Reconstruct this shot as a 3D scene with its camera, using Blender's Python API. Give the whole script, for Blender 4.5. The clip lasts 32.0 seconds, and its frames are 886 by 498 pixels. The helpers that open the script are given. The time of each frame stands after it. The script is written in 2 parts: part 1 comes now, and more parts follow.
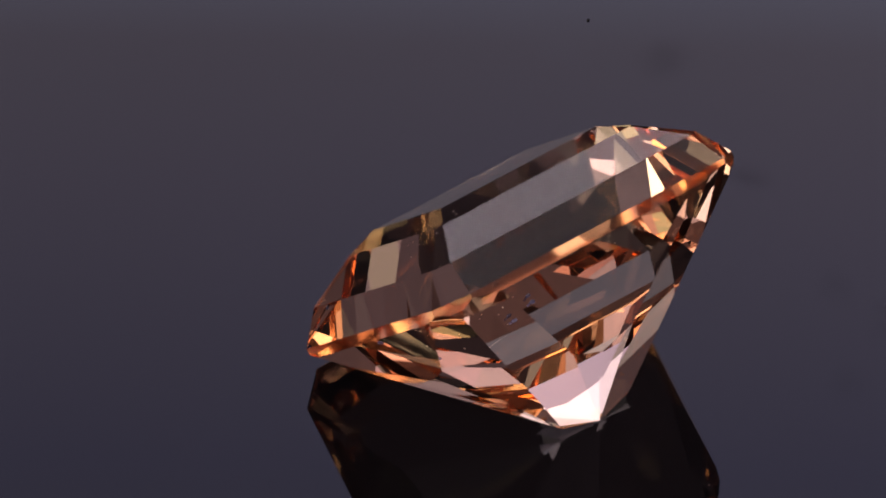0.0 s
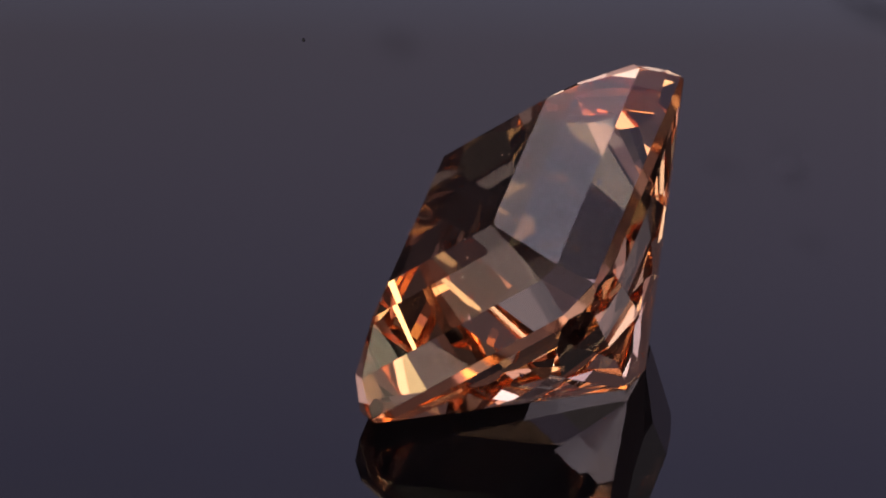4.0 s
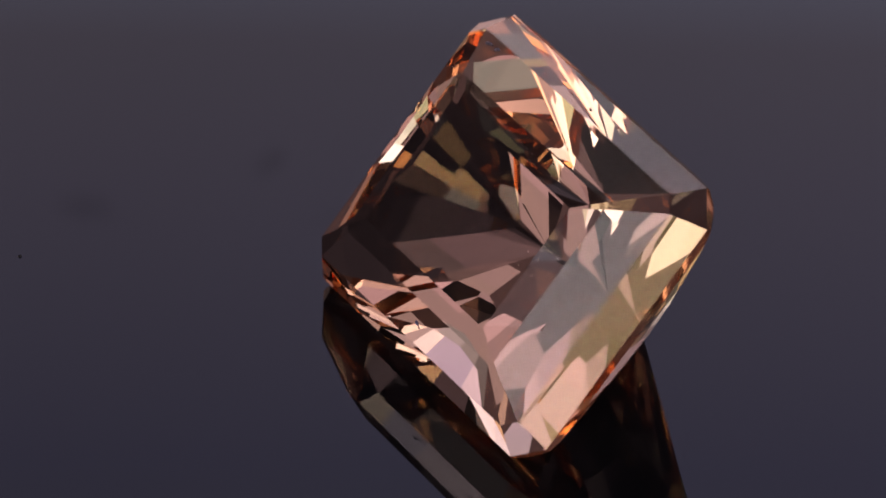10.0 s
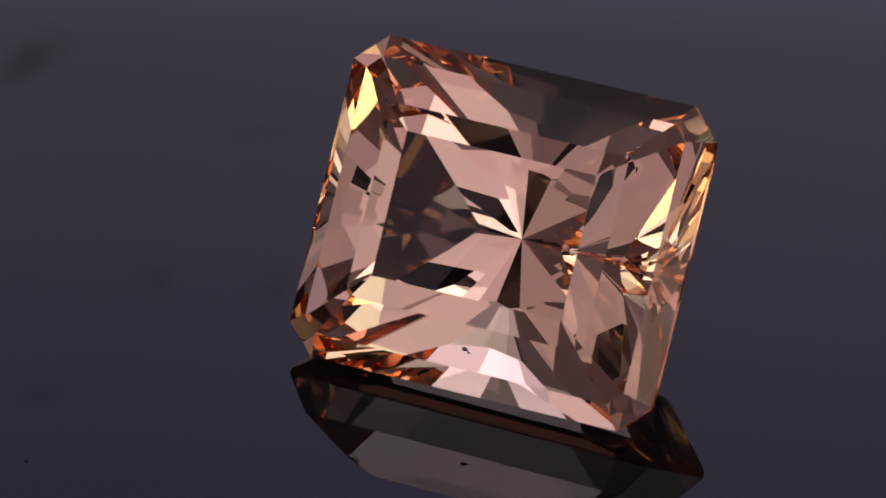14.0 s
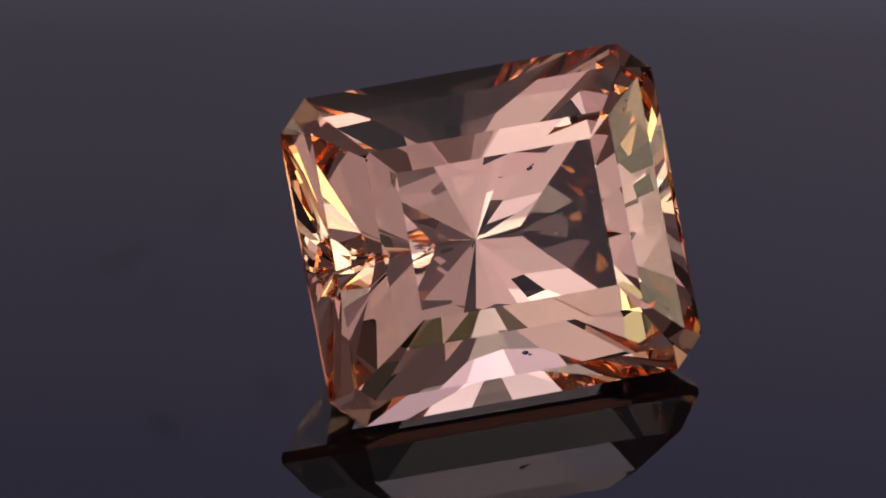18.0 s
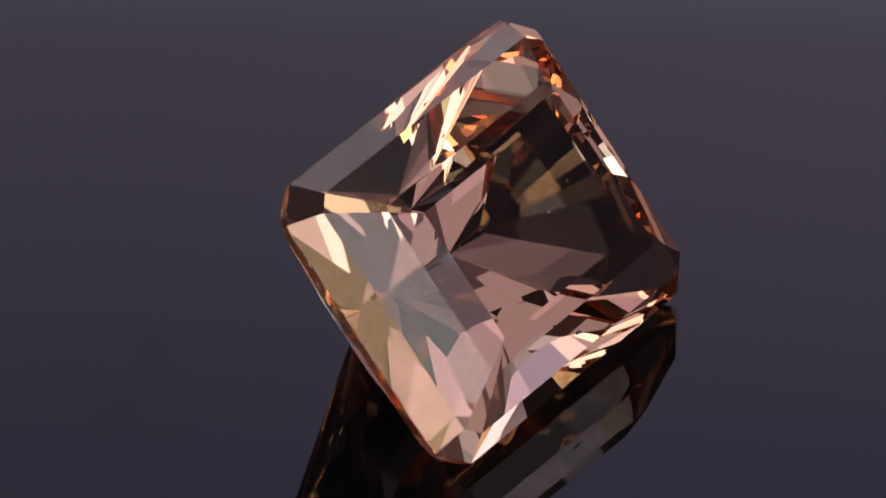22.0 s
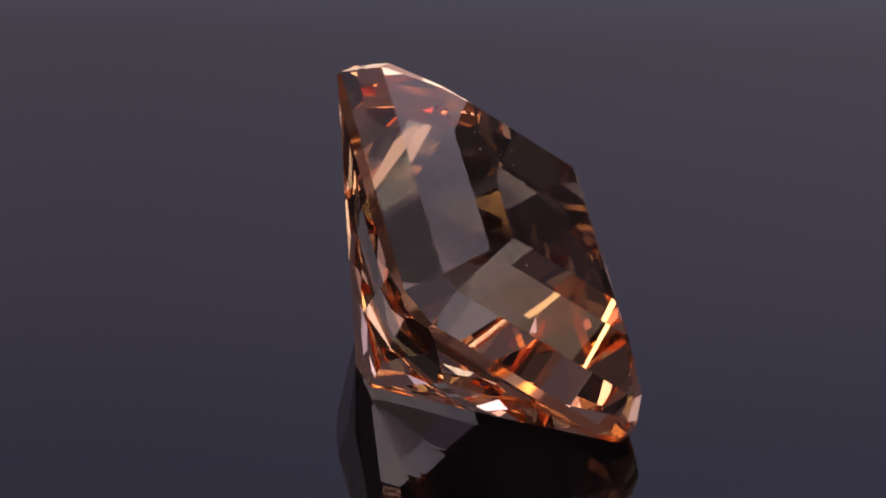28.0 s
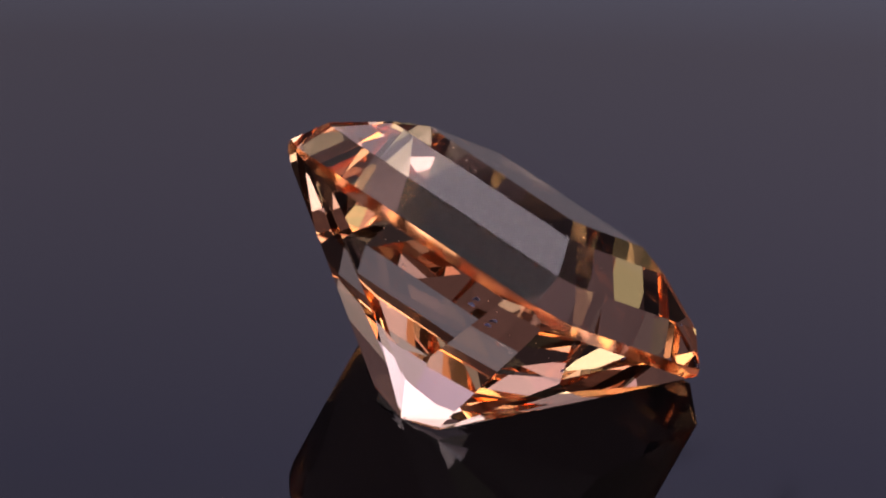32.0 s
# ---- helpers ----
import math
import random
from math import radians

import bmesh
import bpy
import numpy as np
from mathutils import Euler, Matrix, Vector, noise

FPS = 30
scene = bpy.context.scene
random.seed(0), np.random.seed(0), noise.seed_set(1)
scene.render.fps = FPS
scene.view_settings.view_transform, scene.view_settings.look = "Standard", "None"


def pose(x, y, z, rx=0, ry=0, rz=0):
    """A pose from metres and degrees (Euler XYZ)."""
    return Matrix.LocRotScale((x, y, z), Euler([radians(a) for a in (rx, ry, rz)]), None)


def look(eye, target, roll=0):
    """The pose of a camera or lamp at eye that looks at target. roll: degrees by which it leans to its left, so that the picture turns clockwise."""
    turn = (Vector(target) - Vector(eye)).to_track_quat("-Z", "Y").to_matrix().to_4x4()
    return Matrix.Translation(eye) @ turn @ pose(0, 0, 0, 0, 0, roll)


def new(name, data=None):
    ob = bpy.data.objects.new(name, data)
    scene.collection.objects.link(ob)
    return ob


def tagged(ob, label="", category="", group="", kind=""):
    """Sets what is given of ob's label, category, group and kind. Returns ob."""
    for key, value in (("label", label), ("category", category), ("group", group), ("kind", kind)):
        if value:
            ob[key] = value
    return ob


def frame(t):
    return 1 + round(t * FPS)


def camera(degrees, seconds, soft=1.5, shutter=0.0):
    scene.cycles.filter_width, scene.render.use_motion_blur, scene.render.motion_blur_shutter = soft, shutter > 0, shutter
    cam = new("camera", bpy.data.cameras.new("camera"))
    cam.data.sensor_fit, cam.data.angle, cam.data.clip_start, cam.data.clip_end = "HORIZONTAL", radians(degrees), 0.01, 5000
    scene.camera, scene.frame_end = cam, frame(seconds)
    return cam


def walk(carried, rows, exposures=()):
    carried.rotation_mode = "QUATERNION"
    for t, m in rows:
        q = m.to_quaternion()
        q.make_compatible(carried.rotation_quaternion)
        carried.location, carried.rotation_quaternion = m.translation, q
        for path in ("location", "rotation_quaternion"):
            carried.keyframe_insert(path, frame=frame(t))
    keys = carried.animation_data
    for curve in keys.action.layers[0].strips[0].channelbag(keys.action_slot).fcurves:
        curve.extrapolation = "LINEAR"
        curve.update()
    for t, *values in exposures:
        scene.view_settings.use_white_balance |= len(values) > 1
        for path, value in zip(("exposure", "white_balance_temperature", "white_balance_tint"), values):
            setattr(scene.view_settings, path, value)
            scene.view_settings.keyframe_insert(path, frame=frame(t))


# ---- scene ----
SECONDS = 32.0
W = 0.012                       # width of the stone across its long sides, metres

# ---- camera: stands still, a macro lens looking down at the plate ----
cam = camera(5.80, SECONDS, soft=1.8)
STAND = look((0.0, -0.20139, 0.18873), (-0.00188, 0.00198, 0.00214), 0.754)
walk(cam, [(0.0, STAND), (SECONDS, STAND)], exposures=[(0.0, 0.0), (3.0, -0.03), (6.0, -0.09), (11.0, -0.20), (13.0, -0.32), (17.0, -0.28), (22.0, -0.17), (24.0, -0.05), (29.0, 0.08), (31.0, 0.14), (SECONDS, 0.15)])

# ---- light goes to and fro in the stone many times before it leaves ----
scene.cycles.max_bounces, scene.cycles.glossy_bounces, scene.cycles.transmission_bounces = 32, 32, 32

# ---- world and lights ----
world = bpy.data.worlds.new("world")
scene.world = world
world.use_nodes = True
world.node_tree.nodes["Background"].inputs[0].default_value = (0.9, 0.85, 1.0, 1)
world.node_tree.nodes["Background"].inputs[1].default_value = 0.01

# ---- softboxes: distance, elevation, bearing (0 is behind the stone, 180 behind the camera), width, height, colour, strength ----
# levels: the diffuser's colour along its height, from the lower edge (0) to the upper (1)
BACK_BOX = dict(distance=0.45, el=40.0, az=0.0, width=0.32, height=0.36, strength=1.2, oval=True, lean=(1.04, 0.92), core=0.75, fade=(0.05, 0.13),
                levels=((0.000, (0.03, 0.03, 0.03)), (0.095, (0.15, 0.14, 0.17)), (0.150, (1.22, 1.15, 1.47)), (0.257, (1.62, 1.50, 1.85)), (0.369, (1.55, 1.46, 1.90)), (0.460, (1.33, 1.37, 1.95)),
                        (0.500, (0.880, 0.760, 1.010)), (0.533, (0.775, 0.668, 0.945)), (0.598, (0.505, 0.461, 0.752)),
                        (0.676, (0.44, 0.42, 0.50)), (0.766, (0.28, 0.27, 0.31)), (0.882, (0.40, 0.38, 0.46)), (1.000, (0.60, 0.57, 0.70))))
FRONT_BOX = dict(distance=0.62, el=26.0, az=180.0, width=0.775, height=0.23, strength=1.38, core=0.6, fade=(0.08, 0.38),
                 levels=((0.0, (0.80, 0.88, 0.80)), (0.3, (1.95, 2.10, 2.20)), (0.5, (2.20, 2.35, 2.60)), (0.7, (1.78, 1.85, 2.15)), (1.0, (0.88, 0.85, 1.15))))
# unseen fill lights, added to brighten the stone from above and both sides
UPPER_FILL = dict(distance=0.70, el=53.5, az=180.0, width=1.02, height=0.414, strength=1.0, core=0.6, fade=(0.10, 0.50),
                 levels=((0.0, (0.78, 0.72, 0.89)), (0.5, (0.82, 0.70, 0.93)), (1.0, (0.76, 0.57, 0.78))))
SIDE_FILL = dict(distance=0.50, el=38.0, width=0.26, height=0.18, strength=0.34, levels=((0.0, (1.20, 1.02, 1.22)), (1.0, (1.25, 1.00, 1.36))))
# unseen bar-shaped fill lights added low round the stone: bearing, elevation, distance, width, height, colour; those
# off the middle stand on both sides
FILL_BARS = ((180.0, 6.0, 0.50, 0.212, 0.105, (0.90, 1.00, 0.72)), (158.0, 6.0, 0.50, 0.150, 0.105, (3.90, 3.05, 1.75)), (140.0, 6.0, 0.50, 0.144, 0.105, (0.60, 0.45, 0.38)),
        (106.0, 4.0, 0.50, 0.122, 0.070, (2.20, 1.75, 1.45)), (84.0, 3.0, 0.50, 0.156, 0.070, (3.00, 2.75, 2.10)), (84.0, 11.0, 0.55, 0.156, 0.077, (1.10, 0.82, 0.65)))
TABLE_Z = -0.03
# unseen glowing dome round everything, added as dim ambient fill
DOME_R, DOME_WALL = 1.1, 0.5
DOME_GLOW = (0.086, 0.064, 0.084)


# ---- materials ----
def material(name):
    m = bpy.data.materials.new(name)
    m.use_nodes = True
    nt = m.node_tree
    nt.nodes.clear()
    return m, nt, nt.nodes.new("ShaderNodeOutputMaterial")


def link(nt, a, b):
    nt.links.new(a, b)


def noise_node(nt, scale, detail=4.0, rough=0.5):
    co = nt.nodes.new("ShaderNodeTexCoord")
    n = nt.nodes.new("ShaderNodeTexNoise")
    n.inputs["Scale"].default_value, n.inputs["Detail"].default_value, n.inputs["Roughness"].default_value = scale, detail, rough
    link(nt, co.outputs["Object"], n.inputs["Vector"])
    return n


def ramp(nt, source, low, high, a, b):
    r = nt.nodes.new("ShaderNodeMapRange")
    r.inputs[1].default_value, r.inputs[2].default_value, r.inputs[3].default_value, r.inputs[4].default_value = low, high, a, b
    link(nt, source, r.inputs[0])
    return r.outputs[0]


def gem_material(name, tint, ior, rough=0.0):
    """Clear stone, tinted a little at every crossing of its surface."""
    m, nt, out = material(name)
    g = nt.nodes.new("ShaderNodeBsdfGlass")
    g.inputs["Color"].default_value = (*tint, 1)
    g.inputs["Roughness"].default_value = rough
    g.inputs["IOR"].default_value = ior
    link(nt, g.outputs[0], out.inputs[0])
    return m


def principled(name, colour, rough, ior=1.5, metal=0.0, spec=0.5):
    m, nt, out = material(name)
    b = nt.nodes.new("ShaderNodeBsdfPrincipled")
    b.inputs["Base Color"].default_value = (*colour, 1)
    b.inputs["Roughness"].default_value = rough
    b.inputs["IOR"].default_value = ior
    b.inputs["Metallic"].default_value = metal
    b.inputs["Specular IOR Level"].default_value = spec
    link(nt, b.outputs[0], out.inputs[0])
    return m, nt, b


GEM = gem_material("peach_gem", (0.99, 0.88, 0.795), 1.5868)
GROUND_GEM = gem_material("ground_peach_gem", (0.98, 0.62, 0.42), 1.5868, 0.1)
PLATE, nt, b = principled("black_acrylic", (0.004, 0.004, 0.005), 0.02, 1.49)
link(nt, ramp(nt, noise_node(nt, 260.0, 3.0).outputs[0], 0.58, 0.75, 0.015, 0.06), b.inputs["Roughness"])
CLOTH, nt, b = principled("black_cloth", (0.012, 0.012, 0.014), 0.9)
link(nt, ramp(nt, noise_node(nt, 900.0).outputs[0], 0.3, 0.7, 0.8, 1.0), b.inputs["Roughness"])
DARK_METAL, nt, b = principled("dark_metal", (0.03, 0.03, 0.033), 0.4, metal=0.6)
TABLE, nt, b = principled("dark_tabletop", (0.02, 0.019, 0.02), 0.5)
link(nt, ramp(nt, noise_node(nt, 40.0).outputs[0], 0.3, 0.7, 0.4, 0.65), b.inputs["Roughness"])


def glow_material(name, strength, half, levels, lean=(1.0, 1.0), core=1.0, fade=(0.045, 0.10)):
    """A lit diffuser whose light varies along its height and falls off to its sides."""
    m, nt, out = material(name)
    e = nt.nodes.new("ShaderNodeEmission")
    co = nt.nodes.new("ShaderNodeTexCoord")
    xyz = nt.nodes.new("ShaderNodeSeparateXYZ")
    link(nt, co.outputs["Object"], xyz.inputs[0])
    both = nt.nodes.new("ShaderNodeMath")
    both.operation = "MULTIPLY"
    link(nt, ramp(nt, xyz.outputs["X"], -0.03, 0.03, strength * lean[0], strength * lean[1]), both.inputs[0])
    side = nt.nodes.new("ShaderNodeMath")
    side.operation = "ABSOLUTE"
    link(nt, xyz.outputs["X"], side.inputs[0])
    link(nt, ramp(nt, side.outputs[0], *fade, 1.0, core), both.inputs[1])
    link(nt, both.outputs[0], e.inputs[1])
    curve = nt.nodes.new("ShaderNodeValToRGB")
    link(nt, ramp(nt, xyz.outputs["Y"], -half, half, 0.0, 1.0), curve.inputs[0])
    stops = curve.color_ramp.elements
    while len(stops) < len(levels):
        stops.new(0.5)
    for stop, (at, colour) in zip(stops, levels):
        stop.position = at
    for stop, (at, colour) in zip(stops, levels):
        stop.color = (*colour, 1)
    link(nt, curve.outputs[0], e.inputs[0])
    link(nt, e.outputs[0], out.inputs[0])
    return m


def glow(name, colour, strength=1.0):
    """Something that shines evenly, but for a little cloudiness."""
    m, nt, out = material(name)
    e = nt.nodes.new("ShaderNodeEmission")
    e.inputs[0].default_value = (*colour, 1)
    link(nt, ramp(nt, noise_node(nt, 6.0, 4.0).outputs[0], 0.3, 0.7, 0.85 * strength, 1.15 * strength), e.inputs[1])
    link(nt, e.outputs[0], out.inputs[0])
    return m


DOME_FILL = glow("dome_fill", DOME_GLOW)


# ---- mesh helpers ----
def mesh_of(bm, name, mat):
    me = bpy.data.meshes.new(name)
    bm.to_mesh(me)
    bm.free()
    me.materials.append(mat)
    return me


def part(name, bm, mat, parent, label=""):
    ob = new(name, mesh_of(bm, name, mat))
    ob.parent = parent
    return tagged(ob, label=label)


def box(x0, x1, y0, y1, z0, z1, bevel=0.0):
    bm = bmesh.new()
    bmesh.ops.create_cube(bm, size=1.0, matrix=Matrix.Translation(((x0 + x1) / 2, (y0 + y1) / 2, (z0 + z1) / 2)) @ Matrix.Diagonal((x1 - x0, y1 - y0, z1 - z0, 1)))
    if bevel:
        bmesh.ops.bevel(bm, geom=bm.edges[:], offset=bevel, segments=2, affect="EDGES")
    return bm


def lathe(profile, steps=96, closed=False):
    """A turned solid from (radius, height) pairs, closed at the axis, or a ring whose profile runs back to its start."""
    bm = bmesh.new()
    rings = [[bm.verts.new((r * math.cos(2 * math.pi * k / steps), r * math.sin(2 * math.pi * k / steps), z)) for k in range(steps)] for r, z in profile]
    for a, b in zip(rings, rings[1:] + (rings[:1] if closed else [])):
        for k in range(steps):
            bm.faces.new((a[k], a[(k + 1) % steps], b[(k + 1) % steps], b[k]))
    if not closed:
        bm.faces.new(rings[0][::-1])
        bm.faces.new(rings[-1])
    bmesh.ops.recalc_face_normals(bm, faces=bm.faces[:])
    return bm


# ---- the setting: an added round glowing dome, unseen fill light, on a table ----
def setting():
    R, H = DOME_R, DOME_WALL
    name = "fill_wall"
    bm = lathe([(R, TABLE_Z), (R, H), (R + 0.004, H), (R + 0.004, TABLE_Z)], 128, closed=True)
    tagged(new(name, mesh_of(bm, name, DOME_FILL)), "round wall of an unseen dome, glowing faintly as added fill light", "light tent", kind="structure")
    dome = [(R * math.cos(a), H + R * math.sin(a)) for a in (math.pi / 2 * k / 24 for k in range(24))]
    name = "fill_dome"
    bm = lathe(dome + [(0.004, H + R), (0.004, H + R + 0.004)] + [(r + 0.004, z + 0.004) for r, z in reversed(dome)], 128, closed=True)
    tagged(new(name, mesh_of(bm, name, DOME_FILL)), "domed top of the unseen dome, glowing faintly as added fill light", "light tent", kind="structure")
    name = "floor"
    bm = lathe([(R + 0.1, TABLE_Z - 0.03), (R + 0.1, TABLE_Z)], 128)
    tagged(new(name, mesh_of(bm, name, TABLE)), "dark tabletop under the glowing dome", "table", kind="structure")


def softbox(distance, el, az, width, height, strength, levels, label, oval=False, lean=(1.0, 1.0), core=1.0, fade=(0.045, 0.10), group=""):
    e, a = radians(el), radians(az)
    at = Vector((math.sin(a) * math.cos(e), math.cos(a) * math.cos(e), math.sin(e))) * distance
    top = tagged(new("softbox"), label, "softbox", group)
    top.matrix_basis = look(at, (0, 0, 0))
    w, h = width / 2, height / 2
    if oval:
        turns = [math.pi * (k + 0.5) / 24 for k in range(48)]
        outline = [(math.copysign(abs(math.cos(a)) ** 0.55, math.cos(a)), math.copysign(abs(math.sin(a)) ** 0.55, math.sin(a))) for a in turns]
    else:
        outline = [(-1, -1), (1, -1), (1, 1), (-1, 1)]
    n, rim = len(outline), 0.012

    def ring(bm, grow, scale, z):
        return [bm.verts.new((x * (w * scale + grow), y * (h * scale + grow), z)) for x, y in outline]

    def skin(bm, rings):
        for p, q in zip(rings, rings[1:]):
            for k in range(n):
                bm.faces.new((p[k], p[(k + 1) % n], q[(k + 1) % n], q[k]))

    bm = bmesh.new()
    near, far = ring(bm, 0.0, 1.0, 0.0), ring(bm, 0.0, 1.0, 0.003)
    skin(bm, [near, far])
    bm.faces.new(near[::-1])
    bm.faces.new(far)
    bmesh.ops.recalc_face_normals(bm, faces=bm.faces[:])
    part("diffuser", bm, glow_material("lit_diffuser", strength, h, levels, lean, core, fade), top, "glowing white diffuser cloth")
    bm = bmesh.new()
    edge = [ring(bm, g, 1.0, z) for g, z in ((0.001, -0.012), (rim, -0.012), (rim, 0.02), (0.001, 0.02))]
    skin(bm, edge + edge[:1])
    bmesh.ops.recalc_face_normals(bm, faces=bm.faces[:])
    part("rim", bm, CLOTH, top, "black cloth rim")
    bm = bmesh.new()
    front, back = ring(bm, rim, 1.0, 0.021), ring(bm, 0.0, 0.25, 0.16)
    skin(bm, [front, back])
    bm.faces.new(back)
    bm.faces.new(front[::-1])
    bmesh.ops.recalc_face_normals(bm, faces=bm.faces[:])
    part("housing", bm, CLOTH, top, "black cloth housing")
    turn = top.matrix_basis.inverted()
    hold = top.matrix_basis @ Vector((0, 0, 0.15))
    pole = box(hold.x - 0.008, hold.x + 0.008, hold.y - 0.008, hold.y + 0.008, TABLE_Z + 0.01, hold.z, 0.002)
    bmesh.ops.transform(pole, matrix=turn, verts=pole.verts[:])
    part("pole", pole, DARK_METAL, top, "dark metal pole")
    foot = box(hold.x - 0.07, hold.x + 0.07, hold.y - 0.07, hold.y + 0.07, TABLE_Z, TABLE_Z + 0.01, 0.002)
    bmesh.ops.transform(foot, matrix=turn, verts=foot.verts[:])
    part("foot", foot, DARK_METAL, top, "dark metal foot")
    return top


def fill_bar(az, el, distance, width, height, colour):
    """An unseen low fill light added for sparkle in the stone: a diffuser in a dark frame on two feet, facing the
    turntable.
    """
    a, e = radians(az), radians(el)
    at = Vector((math.sin(a) * math.cos(e), math.cos(a) * math.cos(e), math.sin(e))) * distance
    top = tagged(new("fill_bar"), "low bar-shaped fill light, added unseen, with a glowing diffuser in a dark metal frame", "light bar", "light bars round the turntable")
    top.matrix_basis = look(at, (0, 0, at.z))
    w, h, rim = width / 2, height / 2, 0.006
    h0 = max(-h, TABLE_Z + 0.008 - at.z)
    part("diffuser", box(-w, w, h0, h, 0.0, 0.003), glow("bar_diffuser", colour), top, "glowing white diffuser")
    for x0, x1, y0, y1 in ((-w - rim, -w - 0.0005, h0 - rim, h + rim), (w + 0.0005, w + rim, h0 - rim, h + rim), (-w, w, h + 0.0005, h + rim), (-w, w, h0 - rim, h0 - 0.0005)):
        part("frame_rail", box(x0, x1, y0, y1, -0.004, 0.012, 0.001), DARK_METAL, top, "dark metal rail")
    part("housing", box(-w - rim, w + rim, h0 - rim, h + rim, 0.0125, 0.04, 0.003), DARK_METAL, top, "dark metal housing")
    for x in (-w * 0.7, w * 0.7):
        part("foot", box(x - 0.008, x + 0.008, TABLE_Z - at.z, h0 - rim - 0.0005, -0.01, 0.05), DARK_METAL, top, "dark metal foot")
    return top


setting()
softbox(**BACK_BOX, label="softbox with a glowing diffuser behind the turntable")
softbox(**FRONT_BOX, label="wide softbox with a glowing diffuser before the turntable")
softbox(**UPPER_FILL, label="large dim softbox-shaped fill light, added unseen above the camera")
for side in (120.0, -120.0):
    softbox(**SIDE_FILL, az=side, label="small dim softbox-shaped fill light, added unseen on a thin stand", group="small softboxes beside the camera")
for az, *rest in FILL_BARS:
    for side in ((1,) if az == 180.0 else (1, -1)):
        fill_bar(az * side, *rest)


# ---- the dark macro lens that mirrors in the stone, just behind the point of view ----
def macro_lens():
    ob = tagged(new("macro_lens"), "black macro lens on a dark stand, turned to the stone", "lens")
    ob.matrix_basis = STAND
    part("barrel", lathe([(0.017, 0.012), (0.022, 0.012), (0.022, 0.075), (0.026, 0.08), (0.026, 0.13), (0.022, 0.135)], 48), DARK_METAL, ob, "black ribbed barrel")
    part("front_glass", lathe([(0.0155, 0.013), (0.0165, 0.014), (0.0165, 0.018), (0.0155, 0.019)], 48), PLATE, ob, "dark front glass")
    body = box(-0.036, 0.036, -0.026, 0.026, 0.135, 0.19, 0.006)
    part("body", body, DARK_METAL, ob, "black camera body")
    at = STAND @ Vector((0, 0, 0.16))
    pole = box(at.x - 0.012, at.x + 0.012, at.y - 0.012, at.y + 0.012, TABLE_Z, at.z - 0.03, 0.003)
    bmesh.ops.transform(pole, matrix=STAND.inverted(), verts=pole.verts[:])
    part("stand", pole, DARK_METAL, ob, "dark stand")


macro_lens()


# ---- the turntable ----
MARKS = ((-18.9, 7.3, 4.0, 2.0, 70, 0.28), (-12.7, -7.3, 2.6, 2.0, 30, 0.10), (-11.35, 6.3, 2.8, 1.6, 10, 0.06),
         (-7.5, 8.1, 2.2, 1.4, 50, 0.06), (-10.4, 6.8, 2.4, 1.5, 20, 0.07), (-10.0, 4.6, 2.0, 1.3, 70, 0.08), (-11.1, -1.3, 2.4, 1.4, 120, 0.10), (-7.6, -0.5, 2.4, 1.4, 80, 0.10))
SPECKS = ((-11.95, -10.32, 0.11),)


def smudge_material(dark, seed):
    """A dull film, thickest in the middle and broken by noise, that hides part of the plate's gloss."""
    m, nt, out = material("smudge")
    co = nt.nodes.new("ShaderNodeTexCoord")
    ball = nt.nodes.new("ShaderNodeTexGradient")
    ball.gradient_type = "SPHERICAL"
    grow = nt.nodes.new("ShaderNodeMapping")
    grow.inputs["Scale"].default_value = (2, 2, 2)
    link(nt, co.outputs["Object"], grow.inputs[0])
    link(nt, grow.outputs[0], ball.inputs[0])
    move = nt.nodes.new("ShaderNodeMapping")
    move.inputs["Location"].default_value = (seed, seed * 1.7, 0)
    link(nt, co.outputs["Object"], move.inputs[0])
    n = nt.nodes.new("ShaderNodeTexNoise")
    n.inputs["Scale"].default_value = 1.6
    link(nt, move.outputs[0], n.inputs["Vector"])
    both = nt.nodes.new("ShaderNodeMath")
    both.operation = "MULTIPLY"
    link(nt, ramp(nt, ball.outputs["Fac"], 0.0, 0.9, 0.0, dark), both.inputs[0])
    link(nt, ramp(nt, n.outputs[0], 0.35, 0.65, 0.3, 1.0), both.inputs[1])
    clear = nt.nodes.new("ShaderNodeBsdfTransparent")
    dull = nt.nodes.new("ShaderNodeBsdfDiffuse")
    dull.inputs[0].default_value = (0.012, 0.011, 0.012, 1)
    mix = nt.nodes.new("ShaderNodeMixShader")
    link(nt, both.outputs[0], mix.inputs[0])
    link(nt, clear.outputs[0], mix.inputs[1])
    link(nt, dull.outputs[0], mix.inputs[2])
    link(nt, mix.outputs[0], out.inputs[0])
    return m


DUST, _, _ = principled("dust", (0.03, 0.028, 0.03), 0.8)
FLECK, _, _ = principled("blue_fleck", (0.25, 0.33, 0.75), 0.5)
PIN, _, _ = principled("pale_pinpoint", (0.75, 0.70, 0.66), 0.6)


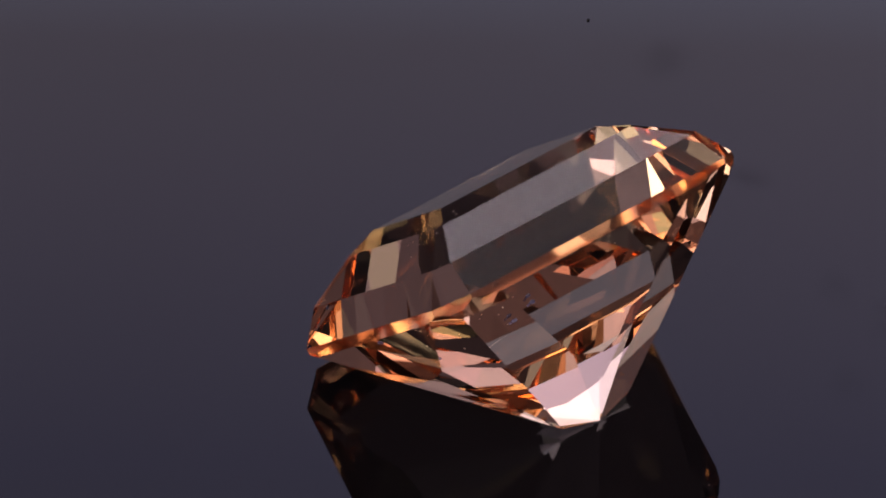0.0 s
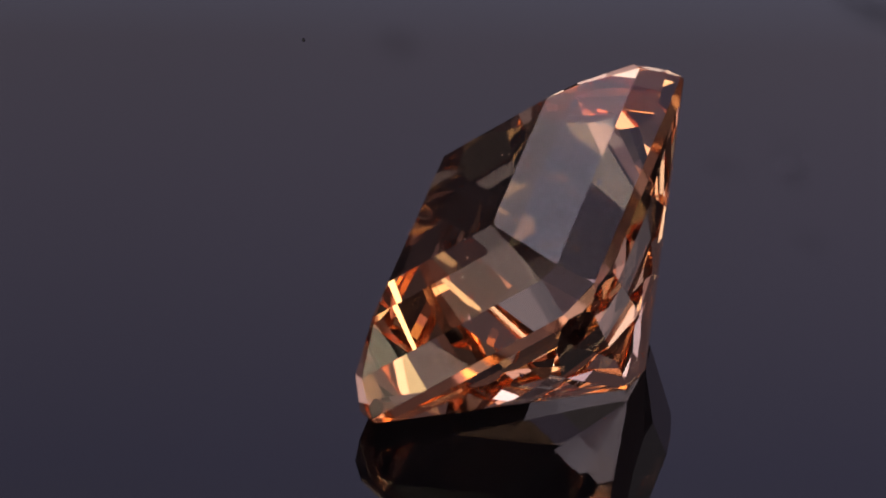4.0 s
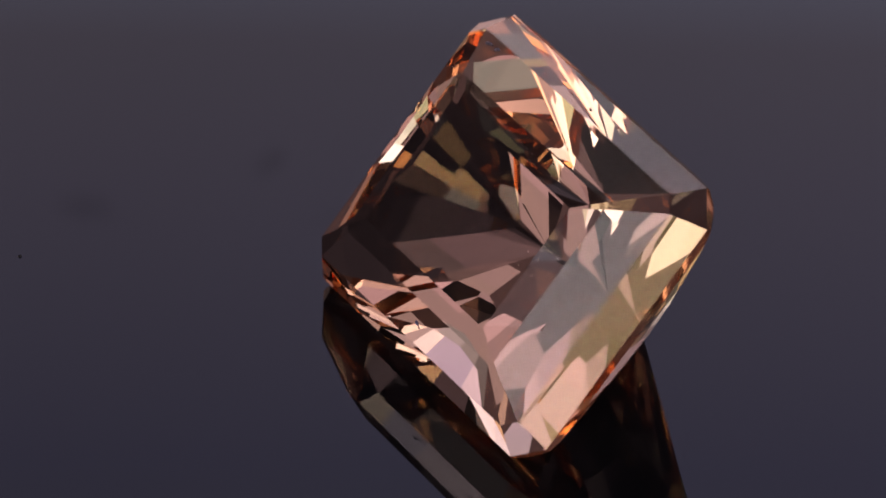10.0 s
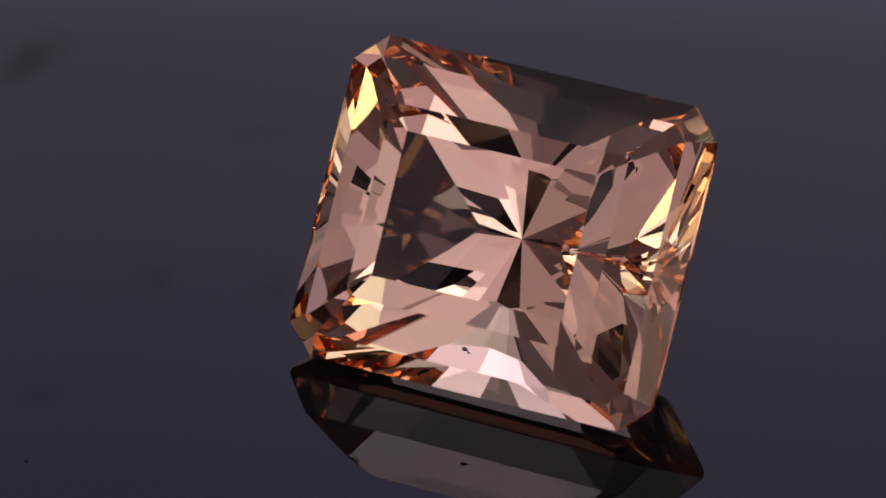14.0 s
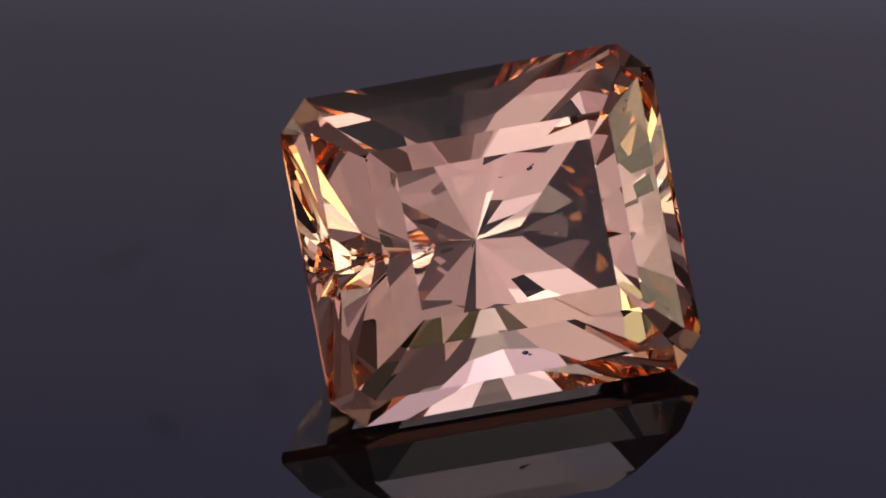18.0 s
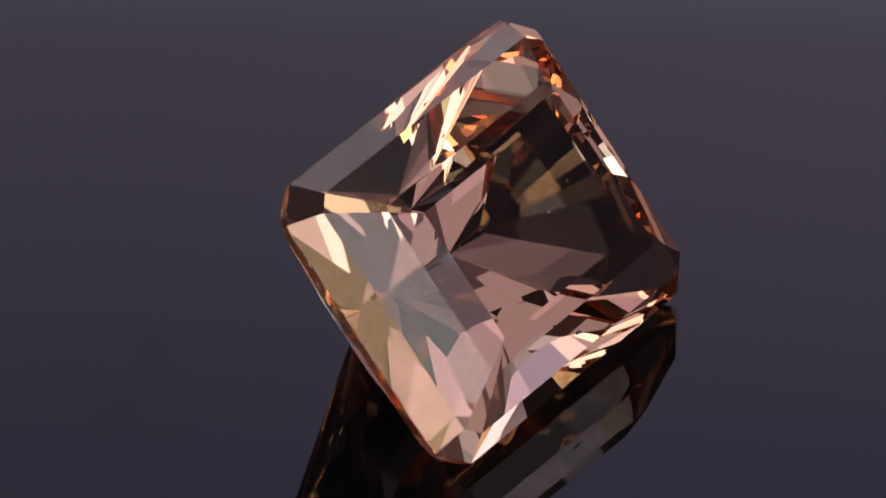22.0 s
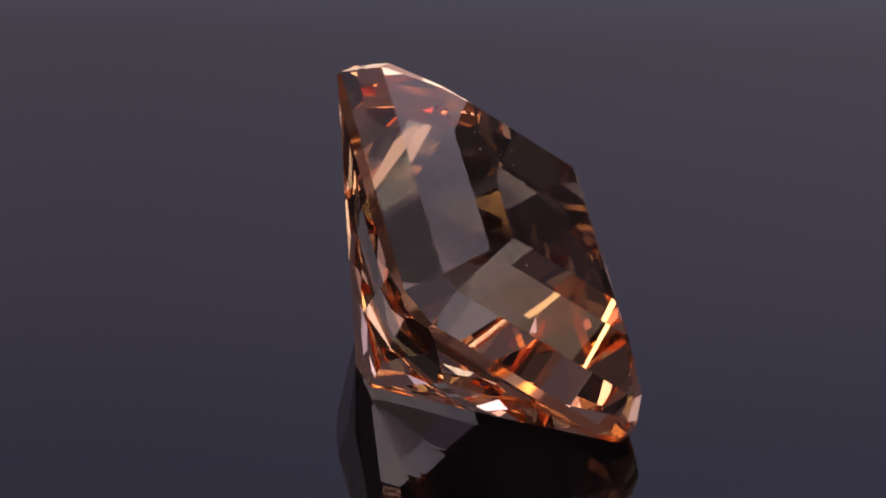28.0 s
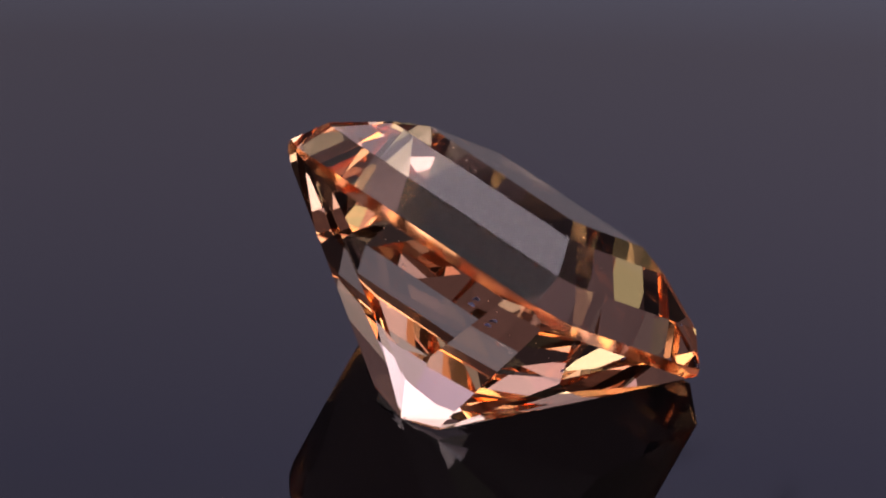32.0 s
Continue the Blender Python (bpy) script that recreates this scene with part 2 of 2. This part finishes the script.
def turntable():
    top = tagged(new("turntable"), "round turntable with a glossy black acrylic plate, slowly turning", "turntable")
    R = 0.11
    part("plate", lathe([(R - 0.001, -0.006), (R, -0.005), (R, -0.001), (R - 0.001, 0.0)], 160), PLATE, top, "glossy black acrylic plate")
    part("base", lathe([(0.085, TABLE_Z), (0.09, TABLE_Z + 0.002), (0.09, -0.0085), (0.088, -0.0065)]), DARK_METAL, top, "dark metal base")
    # marks on the plate: place in millimetres, length, width, turn, how dark
    for x, y, length, wide, turn, dark in MARKS:
        bm = bmesh.new()
        bmesh.ops.create_circle(bm, cap_ends=True, radius=0.5, segments=40)
        ob = part("smudge", bm, smudge_material(dark, x), top, "faint dull smudge")
        ob.matrix_basis = pose(x / 1000, y / 1000, 0.00004, 0, 0, turn) @ Matrix.Diagonal((length / 1000, wide / 1000, 1, 1))
    for x, y, size in SPECKS:
        bm = bmesh.new()
        bmesh.ops.create_icosphere(bm, subdivisions=2, radius=size / 2000)
        for v in bm.verts:
            v.co *= 1 + 0.5 * noise.noise(v.co * 9000 + Vector((x, y, 0)))
            v.co.z *= 0.5
        ob = part("dust_speck", bm, DUST, top, "dark speck of dust")
        ob.matrix_basis = pose(x / 1000, y / 1000, size / 5000)
    return top


# ---- the stone ----
A, B = 0.5, 0.434              # half sides of the girdle, in widths
GIRDLE, EDGE = -0.004, 0.034   # the girdle's upper and lower edge, over and under its plane
CUT = 0.604                    # distance of the cut corners from the axis
CROWN = ((0.061, 0.084, 0.547), (0.1745, 0.168, 0.404), (0.241, 0.2032, 0.3185))   # inset, height, corner distance
BREAK, BREAK_Z, BREAK_CORNER = 0.2186, 0.27867, 0.39216
END_BREAK, END_BREAK_Z = 0.0904, 0.1899
CULET, KEEL, KEEL_Z = 0.49776, 0.116, 0.46696
TILT, SPIN, CENTRE = 44.71, 0.889, (-0.0173, 0.0406, 0.3509)
TURN, FACING, SET_OFF = 8.662, 16.2, -0.209


def stone_planes():
    """(kind, point, outward normal) of every facet."""
    out = [("table", Vector((0, 0, CROWN[-1][1])), Vector((0, 0, 1)))]
    sides = [(Vector((sx, 0, 0)), A) for sx in (-1, 1)] + [(Vector((0, sy, 0)), B) for sy in (-1, 1)]
    corners = [Vector((sx, sy, 0)).normalized() for sx in (-1, 1) for sy in (-1, 1)]
    for n, d in sides:
        out.append(("girdle", n * d, n.copy()))
        low, low_z = d, GIRDLE
        for inset, z, _ in CROWN:
            run, rise = low - (d - inset), z - low_z
            out.append(("crown", n * low + Vector((0, 0, low_z)), (n * rise + Vector((0, 0, run))).normalized()))
            low, low_z = d - inset, z
        run, depth = (END_BREAK, END_BREAK_Z) if n.x else (BREAK, BREAK_Z)
        out.append(("pavilion", n * d + Vector((0, 0, -EDGE)), (n * (depth - EDGE) - Vector((0, 0, run))).normalized()))
    for n in corners:
        out.append(("girdle", n * CUT, n.copy()))
        low, low_z = CUT, GIRDLE
        for _, z, d in CROWN:
            run, rise = low - d, z - low_z
            out.append(("crown", n * low + Vector((0, 0, low_z)), (n * rise + Vector((0, 0, run))).normalized()))
            low, low_z = d, z
        out.append(("pavilion", n * CUT + Vector((0, 0, -EDGE)), (n * (BREAK_Z - EDGE) - Vector((0, 0, CUT - BREAK_CORNER))).normalized()))

    def fan(apex, axis, across, reach, rise, angles):
        for a, along in angles:
            for s in (-1, 1):
                d = axis * math.cos(radians(a)) + across * (s * math.sin(radians(a)))
                edge = axis * reach + across * (s * along)
                slope = rise / edge.dot(d)
                out.append(("fan", apex.copy(), (d * slope - Vector((0, 0, 1))).normalized()))

    X, Y = Vector((1, 0, 0)), Vector((0, 1, 0))
    for s in (-1, 1):
        fan(Vector((0, 0, -CULET)), Y * s, X, B - BREAK, CULET - BREAK_Z, ((1.84, 0.14936), (12.712, 0.11174), (15.224, 0.1546), (3.726, 0.29066), (22.078, 0.3241)))
        fan(Vector((s * KEEL, 0, -KEEL_Z)), X * s, Y, A - END_BREAK - KEEL, KEEL_Z - END_BREAK_Z, ((-0.5643, -0.12768), (6.5155, 0.05157), (23.44, 0.09244), (42.05, 0.26933)))
    return out


def stone_facets():
    """(kind, corners) of every facet: its plane, cut back by all the others."""
    planes = stone_planes()
    out = []
    for kind, point, normal in planes:
        u = normal.orthogonal().normalized()
        v = normal.cross(u)
        shape = [point + u * (3 * x) + v * (3 * y) for x, y in ((-1, -1), (1, -1), (1, 1), (-1, 1))]
        for _, other_point, other in planes:
            if len(shape) < 3 or (other - normal).length < 1e-6:
                continue
            over = [(p - other_point).dot(other) for p in shape]
            kept = []
            for k, p in enumerate(shape):
                q, here, there = shape[(k + 1) % len(shape)], over[k], over[(k + 1) % len(shape)]
                if here <= 1e-7:
                    kept.append(p)
                if (here < -1e-7 and there > 1e-7) or (here > 1e-7 and there < -1e-7):
                    kept.append(p + (q - p) * (here / (here - there)))
            shape = kept
        shape = [p for k, p in enumerate(shape) if (p - shape[k - 1]).length > 1e-6]
        if len(shape) > 2:
            out.append((kind, shape))
    return out


def gemstone():
    top = tagged(new("gemstone"), "faceted peach-pink gemstone, octagonal cut, lying tilted on its underside", "gemstone")
    names = {"table": "table_facet", "crown": "crown_facet", "girdle": "girdle_facet", "pavilion": "pavilion_facet", "fan": "culet_facet"}
    corners = []
    for kind, shape in stone_facets():
        piece = bmesh.new()
        piece.faces.new([piece.verts.new(p * W) for p in shape])
        part(names[kind], piece, GROUND_GEM if kind == "girdle" else GEM, top)
        corners += [p * W for p in shape]
    # inclusions: place in widths, size in widths, stretch, material
    for x, y, z, size, stretch, mat, label in (
            (0.005, -0.315, 0.10, 0.012, 1.8, FLECK, "blue fleck"), (0.018, -0.322, 0.098, 0.007, 1.3, FLECK, "blue fleck"),
            (0.17, 0.02, 0.05, 0.0035, 1.0, PIN, "pale pinpoint"), (0.20, 0.05, 0.02, 0.003, 1.6, PIN, "pale pinpoint"), (0.23, 0.01, 0.06, 0.003, 1.0, PIN, "pale pinpoint"),
            (0.26, 0.06, 0.03, 0.0025, 1.0, PIN, "pale pinpoint"), (0.15, -0.03, 0.0, 0.003, 2.0, PIN, "pale pinpoint"), (-0.16, 0.05, 0.04, 0.003, 1.0, PIN, "pale pinpoint"),
            (-0.2, 0.0, 0.0, 0.003, 1.5, PIN, "pale pinpoint")):
        grain = bmesh.new()
        bmesh.ops.create_icosphere(grain, subdivisions=2, radius=size / 2 * W)
        for v in grain.verts:
            v.co *= 1 + 0.6 * noise.noise(v.co * (1.4 / (size * W)) + Vector((x, y, z)) * 50)
            v.co.x *= stretch
        bmesh.ops.translate(grain, vec=Vector((x, y, z)) * W, verts=grain.verts[:])
        part("inclusion", grain, mat, top, label)
    return top, corners


plate = turntable()
stone, stone_corners = gemstone()


# ---- what moves ----
def turned(t):
    return pose(0, 0, 0, 0, 0, TURN * (t - FACING) + SET_OFF)


def motions():
    lying = pose(*[c * W for c in CENTRE], TILT, 0, 0) @ pose(0, 0, 0, 0, 0, SPIN)
    lowest = min((lying @ v).z for v in stone_corners)
    lying = Matrix.Translation((0, 0, -lowest)) @ lying
    times = [i * 1.0 for i in range(33)]
    walk(plate, [(t, turned(t)) for t in times])
    walk(stone, [(t, turned(t) @ lying) for t in times])


motions()
